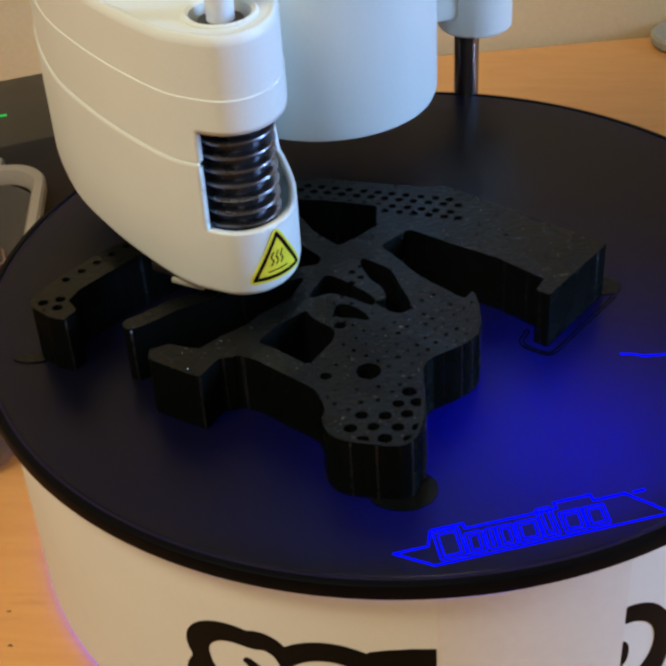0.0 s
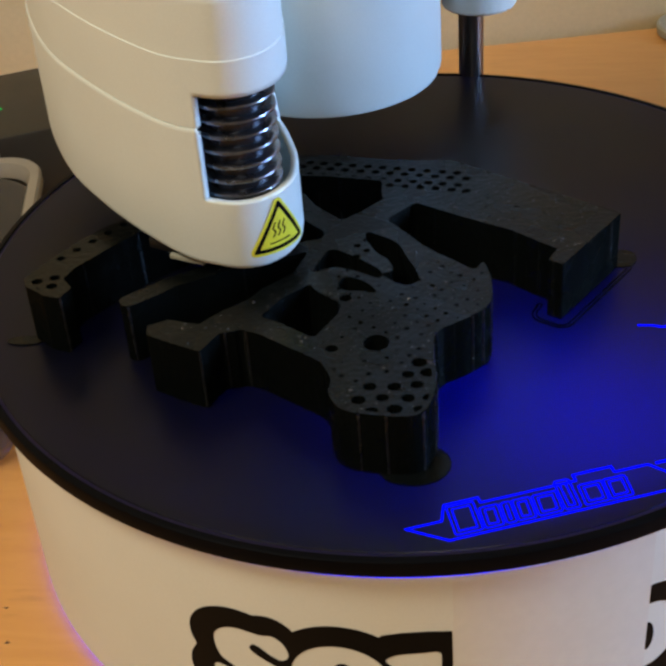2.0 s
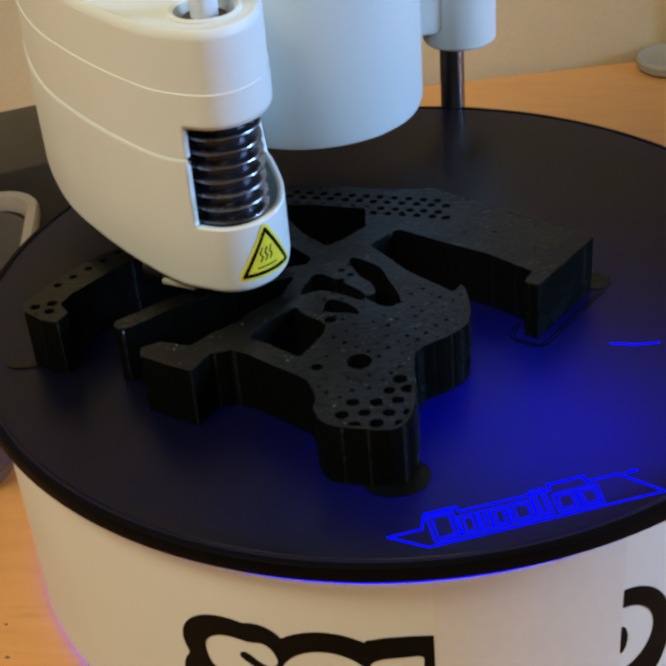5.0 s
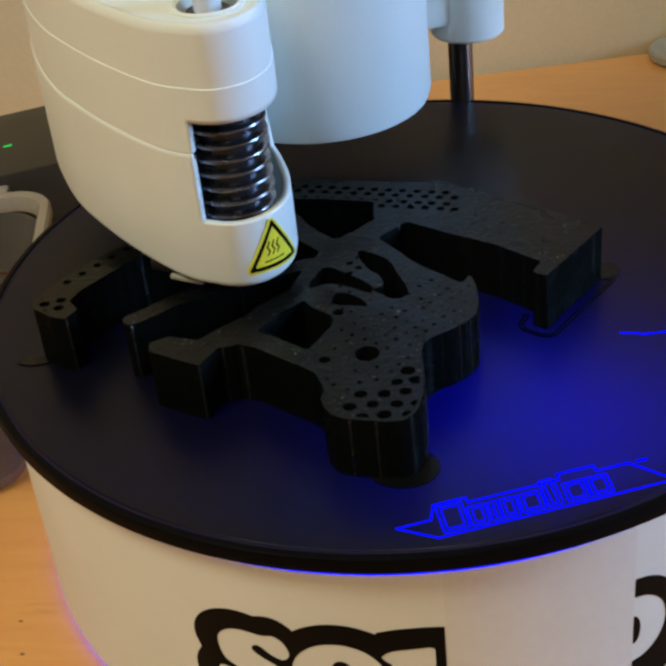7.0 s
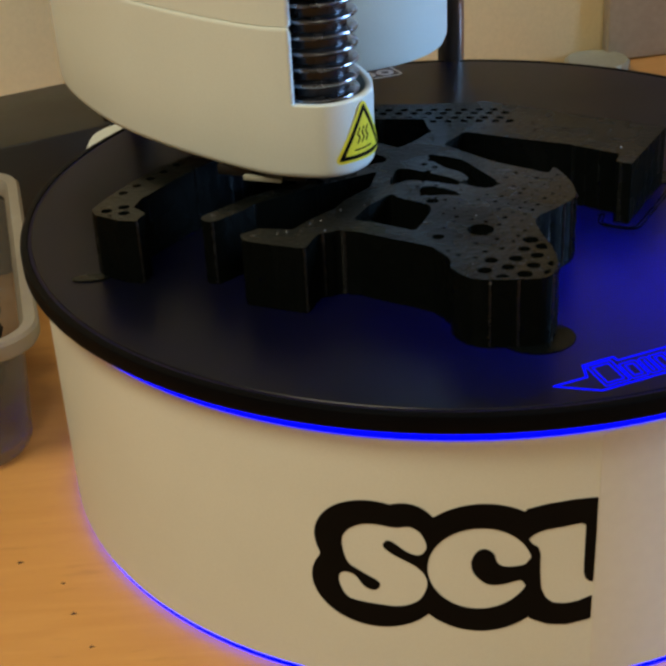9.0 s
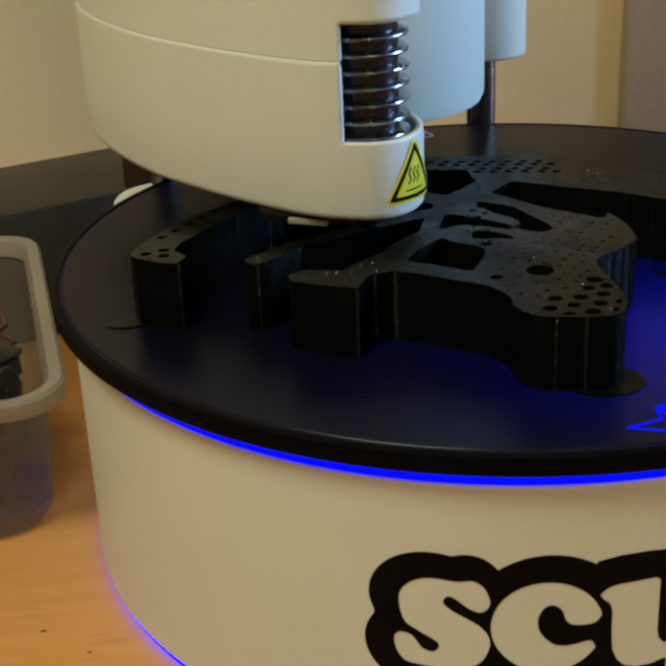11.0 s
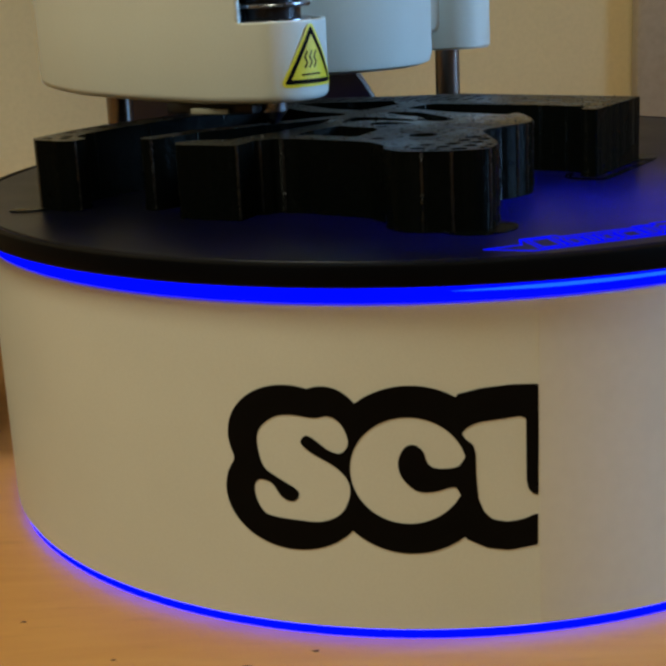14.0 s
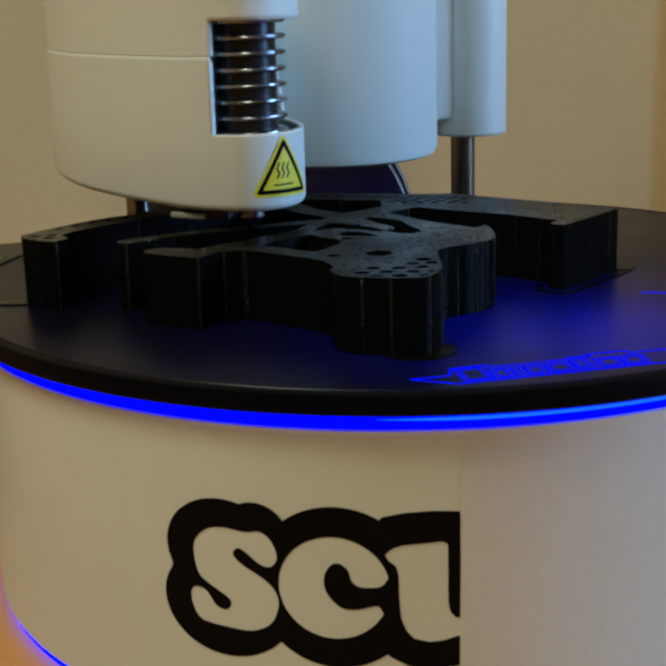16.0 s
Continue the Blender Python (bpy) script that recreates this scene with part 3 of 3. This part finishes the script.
for k in range(9):
    z = 0.0945 + 0.0032 * k
    part("fin", lathe([(0.0066, z + 0.0002), (0.0083, z + 0.0002), (0.0087, z + 0.0004), (0.0088, z + 0.0007), (0.0087, z + 0.0010), (0.0083, z + 0.0012), (0.0066, z + 0.0012)], 64, NOSE), M_FIN, sink)
part("nozzle", lathe([(0, 0.0779), (0.0008, 0.0779), (0.0030, 0.0805), (0.0030, 0.0829), (0, 0.0829)], 24, NOSE), M_FIN, head, "brass-grey nozzle tip")
part("heater_block", box(0.020, 0.012, 0.0024, 0.0004, pose(-0.0415, -0.0245, 0.0806, 0, 0, -24)), M_BLACK, head, "black heater block")
part("heater_clip", box(0.0085, 0.0012, 0.0012, 0.0003, pose(-0.0435, -0.0318, 0.0808, 0, 0, -22)), M_LID, head, "dull grey clip")
NR = 11.75


def on_nose(s, z, out):
    a = math.radians(-45) + s / NR
    r = (NR + out) / 1000
    return (NOSE.x + r * math.cos(a), NOSE.y + r * math.sin(a), z / 1000)


TRI = [(0.3, 97.0), (-5.6, 86.8), (6.6, 86.6)]


def tri_round(X, Y):
    return d_poly(X, Y, TRI)


sticker = slab_part("warning_sticker", slab(lambda X, Y: tri_round(X, Y) - 0.9, -9, 9, 84, 99, 0.25, 0.02, 0.10, on_nose), M_YELLOW, head, "yellow triangular hot surface sticker")
slab_part("sticker_border", slab(lambda X, Y: np.abs(tri_round(X, Y) + 0.1) - 0.42, -9, 9, 84, 99, 0.2, 0.10, 0.14, on_nose), M_INK, sticker)


def heat_sign(X, Y):
    d = d_path(X, Y, [(-2.3, 88.2), (2.5, 88.2)], 0.16)
    for k in range(3):
        u = -1.2 + 1.2 * k
        d = np.minimum(d, d_path(X, Y, [(u - 0.3, 89.6), (u + 0.3, 90.5), (u - 0.3, 91.5), (u + 0.3, 92.6)], 0.17))
    return d


slab_part("sticker_symbol", slab(heat_sign, -4, 4, 87.5, 94, 0.12, 0.10, 0.14, on_nose), M_INK, sticker)

# ---- printed object on the turntable ----
rng = random.Random(4)


def print_solid(X, Y):
    d = d_poly(X, Y, curvy([(-2, -12), (4.3, -21.3), (10.5, -27.6), (14.2, -31), (16.4, -28.6), (17.5, -36), (16.6, -44), (12, -48.7), (6, -53), (5, -59.5), (5.3, -67), (4.3, -74.5), (1, -78.8), (-6, -78.2), (-12, -76.3), (-14.6, -71.5), (-14.4, -67), (-17, -60), (-18, -54), (-13, -43), (-19, -36), (-20, -24), (-16, -12), (-8, -6)]))
    d = soft_union(d, d_path(X, Y, [(-16, -58.5), (-22, -54), (-27.5, -49.6), (-33, -47)], 2.6), 1.5)
    d = soft_union(d, d_path(X, Y, [(-32, -44.5), (-27.5, -37.5), (-21, -31.5), (-17, -20)], 2.9), 1.5)
    d = soft_union(d, d_poly(X, Y, [(-34, -50.5), (-37, -51), (-40.2, -57), (-46, -54), (-51.6, -50.6), (-51.8, -47.5), (-48, -45.6), (-41.5, -47.6), (-37, -43), (-33, -40), (-30, -46)]), 1.2)
    d = soft_union(d, d_path(X, Y, [(-57, -38), (-53, -35), (-49, -31.5), (-38, -26), (-20, -19)], 2.1), 1.2)
    d = soft_union(d, d_poly(X, Y, [(-81.5, -28), (-80.6, -31), (-75.8, -35), (-72.3, -36.3), (-70.3, -32.5), (-72.8, -28.7), (-71.2, -24.6), (-65.5, -17.6), (-60, -11), (-66, -6.5), (-72, -13), (-78, -21.6)]), 1.0)
    d = soft_union(d, d_path(X, Y, [(-66, -11.5), (-52, 1), (-40, 12), (-31, 18.5)], 3.6), 1.0)
    d = soft_union(d, d_path(X, Y, [(-31, 18.5), (-17, 17), (-4, 13.6), (6, 12)], 5.2), 1.5)
    d = soft_union(d, d_poly(X, Y, [(11.5, 17.3), (47.3, -10.7), (32.6, -30.6), (29.8, -28.6), (32, -24.4), (22.7, -15.8), (12.7, -9.4), (1.2, -1.3), (-5, 1), (-5, 8), (0, 16)]), 0.8)
    d = soft_union(d, d_path(X, Y, [(2, 2), (-5, -5.5), (-10, -11)], 3.4), 1.5)
    d = soft_union(d, d_path(X, Y, [(-30, 12), (-22.5, -3.5), (-15, -12)], 2.9), 1.5)
    return d


PITS = []
for i in range(8):
    for j in range(14):
        PITS.append((-11.0 + 4.3 * i + 2.15 * (j % 2) + rng.uniform(-0.35, 0.35), -77.0 + 3.55 * j + rng.uniform(-0.3, 0.3), rng.uniform(1.2, 1.6)))
PITS = [p for p in PITS if p[1] < -63.5 + 0.9 * p[0] and p[0] < 4]
for i in range(14):
    for j in range(4):
        PITS.append((-33 + 3.5 * i + 1.75 * (j % 2) + 0.3 * rng.random(), 21.6 - 0.24 * 3.5 * i - 2.9 * j, 1.0))
for i in range(5):
    PITS.append((-78.3 + 3.6 * (i % 3), -29.5 - 3.2 * (i // 3) + 1.2 * (i % 3), 1.2))
for i in range(5):
    PITS.append((-75 + 2.9 * i, -20.5 + 3.4 * i, 1.0))
for i in range(24):
    for j in range(24):
        u, w = 3.1 * (i - 12) + rng.uniform(-0.5, 0.5), 2.9 * (j - 12) + rng.uniform(-0.4, 0.4)
        x, y = 0.64 * u - 0.77 * w, -52 + 0.77 * u + 0.64 * w
        if -14 < x < 16 and y < -28 and y > -62 + 0.9 * x and rng.random() < 0.85:
            PITS.append((x, y, rng.uniform(0.28, 0.62)))
for i in range(34):
    t = rng.random()
    PITS.append((4 + 34 * t + rng.uniform(-3, 4), 10 - 26 * t + rng.uniform(-6, 4), rng.uniform(0.2, 0.45)))
for i in range(4):
    PITS.append((-10.2 + 2.0 * (i % 2), -24.4 + 2.2 * i, 0.8))


def print_field(X, Y):
    d = print_solid(X, Y)
    holes = d_poly(X, Y, curvy([(-19, -29.5), (-17.7, -25), (-15.4, -21.3), (-9.4, -25.9), (-5.4, -30.3), (-5.5, -32.9), (-9.6, -30.3), (-14.7, -28)])) - 0.2
    holes = np.minimum(holes, d_poly(X, Y, curvy([(-14, -34.7), (-12.1, -32.1), (-8, -34.7), (-6, -38.4), (-9.3, -37.7), (-12.6, -37.2)])))
    holes = np.minimum(holes, d_poly(X, Y, curvy([(-8.2, -17.5), (-8.2, -14.6), (-6.1, -15.6), (-1.7, -19.4), (0.6, -25.9), (2.8, -32.9), (1.4, -35.9), (-1.4, -35.5), (-4.7, -32), (-2.6, -30.3), (-3.7, -25.9), (-6, -23.1)])))
    holes = np.minimum(holes, d_oval(X, Y, -5.9, -56.1, 2.6, 2.6))
    holes = np.minimum(holes, d_oval(X, Y, -12.2, -40.2, 1.3, 1.2))
    holes = np.minimum(holes, d_oval(X, Y, -14.5, -57.5, 1.3, 1.1))
    edge = d + 0.8
    for x, y, r in PITS:
        near = (np.abs(X - x) < 4) & (np.abs(Y - y) < 4)
        if near.any():
            holes[near] = np.minimum(holes[near], np.maximum(np.hypot(X[near] - x, (Y[near] - y) * 1.1) - r, edge[near]))
    # seams and blobs make the walls slightly uneven
    rough = 0.02 * np.sin(X * 1.9 + 0.6 * Y) + 0.02 * np.sin(1.3 * Y - 2.3 * X) + 0.015 * np.sin(5.1 * X + 3.7 * Y)
    return np.maximum(d + rough, -holes)


def brim_field(X, Y):
    d = print_solid(X, Y)
    loop = np.minimum(np.abs(d - 3.0) - 0.15, np.abs(d - 2.2) - 0.13)
    loop = np.maximum(loop, 27 - X + 3 * np.sin(0.5 * Y))
    ears = np.minimum(d_oval(X, Y, 48.5, -7.5, 3.6, 3.6), d_oval(X, Y, -83.0, -31.5, 4.2, 1.6))
    ears = np.minimum(ears, d_oval(X, Y, 0.5, -76, 7.0, 6.0))
    return np.minimum(loop, ears)


model = thing("printed_model", "unfinished black printed plastic model with open honeycomb infill", "model")
slab_part("body", slab(print_field, -86, 52, -82, 28, 0.4, 0.05, 14.0, on_print, base=False), M_PRINT, model)
slab_part("brim", slab(brim_field, -90, 56, -86, 30, 0.25, 0.02, 0.32, on_print, base=False), M_PRINT, model, "thin black brim and anchor discs")

def blobs(count):
    """Tiny stray beads on the top layer."""
    r = random.Random(9)
    spots = np.array([(r.uniform(-60, 46), r.uniform(-78, 22)) for _ in range(4000)])
    inside = spots[print_field(spots[:, 0].copy(), spots[:, 1].copy()) < -0.3][:count]
    verts, faces = [], []
    for x, y in inside:
        rad, k = r.uniform(0.12, 0.30), len(verts)
        sx = r.uniform(0.7, 1.8)
        for q in range(5):
            a = 1.2566 * q + x
            verts.append(on_print(x + rad * sx * math.cos(a), y + rad * math.sin(a), 13.97))
        verts.append(on_print(x, y, 14.0 + rad * 0.9))
        faces += [(k + q, k + (q + 1) % 5, k + 5) for q in range(5)]
    return verts, faces


slab_part("stray_bead", blobs(420), M_BEAD, model, "tiny glossy stray plastic beads")["kind"] = "stuff"



def seams(spots):
    """Uneven glossy upright ridges where each layer starts on the walls."""
    r = random.Random(12)
    verts, faces = [], []
    for x, y in spots:
        P = np.array([x, y], float)
        for _ in range(8):
            q = np.array([P[0], P[0] + 0.1, P[0]]), np.array([P[1], P[1], P[1] + 0.1])
            v = print_solid(q[0], q[1])
            g = np.array([v[1] - v[0], v[2] - v[0]]) / 0.1
            P = P - v[0] * g / max(g @ g, 0.2)
        k, rings = len(verts), 36
        for i in range(rings):
            rad, sx, sy = r.uniform(0.15, 0.36), r.uniform(-0.06, 0.06), r.uniform(-0.06, 0.06)
            for a in range(6):
                verts.append(on_print(P[0] + sx + rad * math.cos(1.047 * a), P[1] + sy + rad * math.sin(1.047 * a), 0.3 + 13.6 * i / (rings - 1)))
        for i in range(rings - 1):
            faces += [(k + 6 * i + a, k + 6 * i + (a + 1) % 6, k + 6 * i + 6 + (a + 1) % 6, k + 6 * i + 6 + a) for a in range(6)]
    return verts, faces


# where the layers start on the walls
SEAMS = [(-9, -77.5), (-4, -78.6), (2.5, -77.5), (4.8, -73), (5.2, -66), (5.1, -69.5), (5.5, -60), (5.8, -57), (13, -47.8), (15.0, -45.8), (16.8, -43), (17.4, -37), (-36, -50.5), (-40.2, -57), (-31, -49), (-57, -40), (-72, -36)]
slab_part("layer_seam", seams(SEAMS), M_BEAD, model, "thin glossy upright seams on the walls")["kind"] = "stuff"

# ---- things on the table ----
TUB = pose(-0.1498, 0.0405, 0.0, 0, 0, 11.1)


def rounded(sx, sy, r, z, n=8):
    out = []
    for cx, cy, a in ((sx / 2 - r, sy / 2 - r, 0), (-sx / 2 + r, sy / 2 - r, 90), (-sx / 2 + r, -sy / 2 + r, 180), (sx / 2 - r, -sy / 2 + r, 270)):
        out += [(cx + r * math.cos(radians(a + 90 * k / n)), cy + r * math.sin(radians(a + 90 * k / n)), z) for k in range(n + 1)]
    return out


tub = thing("plastic_tub", "translucent plastic tub half full of black scraps", "tub")
tub.matrix_world = TUB
part("tub_body", ring_loft([rounded(0.060, 0.098, 0.010, 0.0022), rounded(0.064, 0.102, 0.013, 0.0005), rounded(0.067, 0.105, 0.014, 0.003), rounded(0.0715, 0.1095, 0.015, 0.034), rounded(0.0700, 0.1080, 0.0145, 0.034), rounded(0.0655, 0.1035, 0.013, 0.0045), rounded(0.060, 0.098, 0.010, 0.0035)], True, True), M_TUB, tub, "cloudy tapered tub wall")
part("tub_rim", ring_loft([rounded(0.0702, 0.1082, 0.0095, 0.0341), rounded(0.0718, 0.1098, 0.0098, 0.0340), rounded(0.079, 0.117, 0.0125, 0.0345), rounded(0.080, 0.118, 0.0135, 0.0352), rounded(0.080, 0.118, 0.0135, 0.0383), rounded(0.0785, 0.1165, 0.0125, 0.0392), rounded(0.0730, 0.111, 0.0105, 0.0388), rounded(0.0702, 0.1082, 0.0095, 0.0360), rounded(0.0702, 0.1082, 0.0095, 0.0341)], False, False), M_RIMTUB, tub, "thick cloudy rim")

part("hinge_lip", box(0.058, 0.011, 0.0045, 0.0016, pose(-0.004, 0.0640, 0.0352)), M_RIMTUB, tub, "cloudy narrow lip behind the rim")


def scrap(seed, size):
    r = random.Random(seed)
    bm = bmesh.new()
    bmesh.ops.create_icosphere(bm, subdivisions=2, radius=1)
    ph = [r.uniform(0, 6.3) for _ in range(4)]
    for v in bm.verts:
        k = 1 + 0.35 * math.sin(4 * v.co.x + ph[0]) * math.cos(3.5 * v.co.y + ph[1]) + 0.2 * math.sin(7 * v.co.z + ph[2])
        v.co = Vector((v.co.x * size[0], v.co.y * size[1], v.co.z * size[2])) * k
    low = min(v.co.z for v in bm.verts)
    bmesh.ops.translate(bm, vec=(0, 0, -low), verts=bm.verts)
    return bm


for k, (x, y, z, sx, sy, sz, rz) in enumerate(((0.0205, -0.036, 0.0045, 0.0090, 0.0095, 0.0120, 20), (0.0215, -0.015, 0.0045, 0.0085, 0.0100, 0.0125, -30), (0.0215, 0.004, 0.0045, 0.0080, 0.0080, 0.0085, 60), (0.001, -0.036, 0.0045, 0.0095, 0.0095, 0.0120, 0), (-0.018, -0.034, 0.0045, 0.0090, 0.0095, 0.0110, 40), (0.002, -0.014, 0.0045, 0.0095, 0.0100, 0.0095, 80), (0.0215, -0.030, 0.021, 0.0080, 0.0085, 0.0065, 10), (0.0225, -0.012, 0.022, 0.0075, 0.0085, 0.0060, 70), (0.006, -0.030, 0.020, 0.0085, 0.0080, 0.0050, 35))):
    ob = part("plastic_scrap", scrap(k, (sx, sy, sz)), M_SCRAP, None)
    ob.matrix_world = TUB @ pose(x, y, z, 0, 0, rz)
    tagged(ob, "lump of black waste plastic in the tub", "scrap", "scraps in the tub")
for k in range(3):
    bm = bmesh.new()
    pts = [Vector((0.023, 0.002 + 0.007 * k, 0.020)) + Vector((0.006 * math.sin(1.7 * s + k), 0.004 * s - 0.008, 0.004 * math.sin(0.9 * s + 2 * k) + 0.004)) for s in range(7)]
    rings = []
    for p in pts:
        rings.append([bm.verts.new(p + Vector((0.0007 * math.cos(a * 1.047), 0, 0.0007 * math.sin(a * 1.047)))) for a in range(6)])
    for a, b in zip(rings, rings[1:]):
        for i in range(6):
            bm.faces.new((a[i], a[(i + 1) % 6], b[(i + 1) % 6], b[i]))
    bm.faces.new(rings[0])
    bm.faces.new(rings[-1])
    ob = part("filament_strand", bm, M_BROWN)
    ob.matrix_world = TUB
    tagged(ob, "thin curled brown filament strand in the tub", "strand", "strands in the tub")

psu = thing("power_box", "flat black plastic power box with a green light", "power box")
psu.matrix_world = pose(-0.1315, 0.1393, 0.0, 0, 0, 25.6)
part("case", box(0.200, 0.052, 0.0435, 0.0015), M_CASE, psu)
part("indicator", box(0.0030, 0.0008, 0.0004, 0.0001, pose(-0.0155, -0.004, 0.0435)), M_GREEN, psu, "small green indicator light")

lid = thing("round_lid", "grey round plastic lid lying on the table by the wall", "lid", (0.1060, 0.281, 0))
part("disc", lathe([(0, 0.0005), (0.0128, 0.0005), (0.0142, 0.0015), (0.0145, 0.0045), (0.0135, 0.0055), (0.0118, 0.0048), (0, 0.0048)], 64), M_LID, lid)

spool = thing("filament_spool", "dark brown plastic filament spool standing behind the printer", "spool")
spool.matrix_world = pose(-0.0490, 0.1425, 0.0475, 90, 0, 0)
part("flange", lathe([(0.010, -0.012), (0.0470, -0.012), (0.0475, -0.0115), (0.0475, -0.0085), (0.0470, -0.008), (0.010, -0.008), (0.010, -0.012)], 96), M_SPOOL, spool)
part("flange", lathe([(0.010, 0.012), (0.0470, 0.012), (0.0475, 0.0115), (0.0475, 0.0085), (0.0470, 0.008), (0.010, 0.008), (0.010, 0.012)], 96), M_SPOOL, spool)
part("winding", lathe([(0.012, -0.0079), (0.036, -0.0079), (0.036, 0.0079), (0.012, 0.0079), (0.012, -0.0079)], 96), M_SCRAP, spool)

# added flat panel that gives the right stretch of wall its darker grey tone
board = thing("darker_wall_panel", "plain grey panel added flat on the wall for its darker right stretch", "board")
board.matrix_world = ROOM @ pose(0.152, -0.0045, 0)
part("panel", box(0.20, 0.008, 0.30, 0.003), M_GREY, board)

# crumbs of dirt on the table
spots = [(-91.5, -65.0, 0.7), (-86.6, -76.0, 0.6), (-95.0, -54.4, 0.6), (-105.7, -45.8, 0.8), (-25.8, -100.8, 0.7), (-37.2, -105.0, 0.9), (-78.6, -86.1, 0.6), (-112, -70, 0.5), (-60, -101, 0.5)]
verts, faces = [], []
for x, y, r in spots:
    k = len(verts)
    for q in range(7):
        a = 0.898 * q
        w = r * (1 + 0.3 * math.sin(3 * a + x))
        verts.append(flat(x + w * math.cos(a), y + 2.5 + 0.6 * w * math.sin(a), 0.01))
    verts.append(flat(x, y + 2.5, 0.3 * r))
    faces += [(k + q, k + (q + 1) % 7, k + 7) for q in range(7)]
tagged(slab_part("crumb", (verts, faces), M_BROWN), "small dark crumbs of dirt on the table", "crumb", kind="stuff")
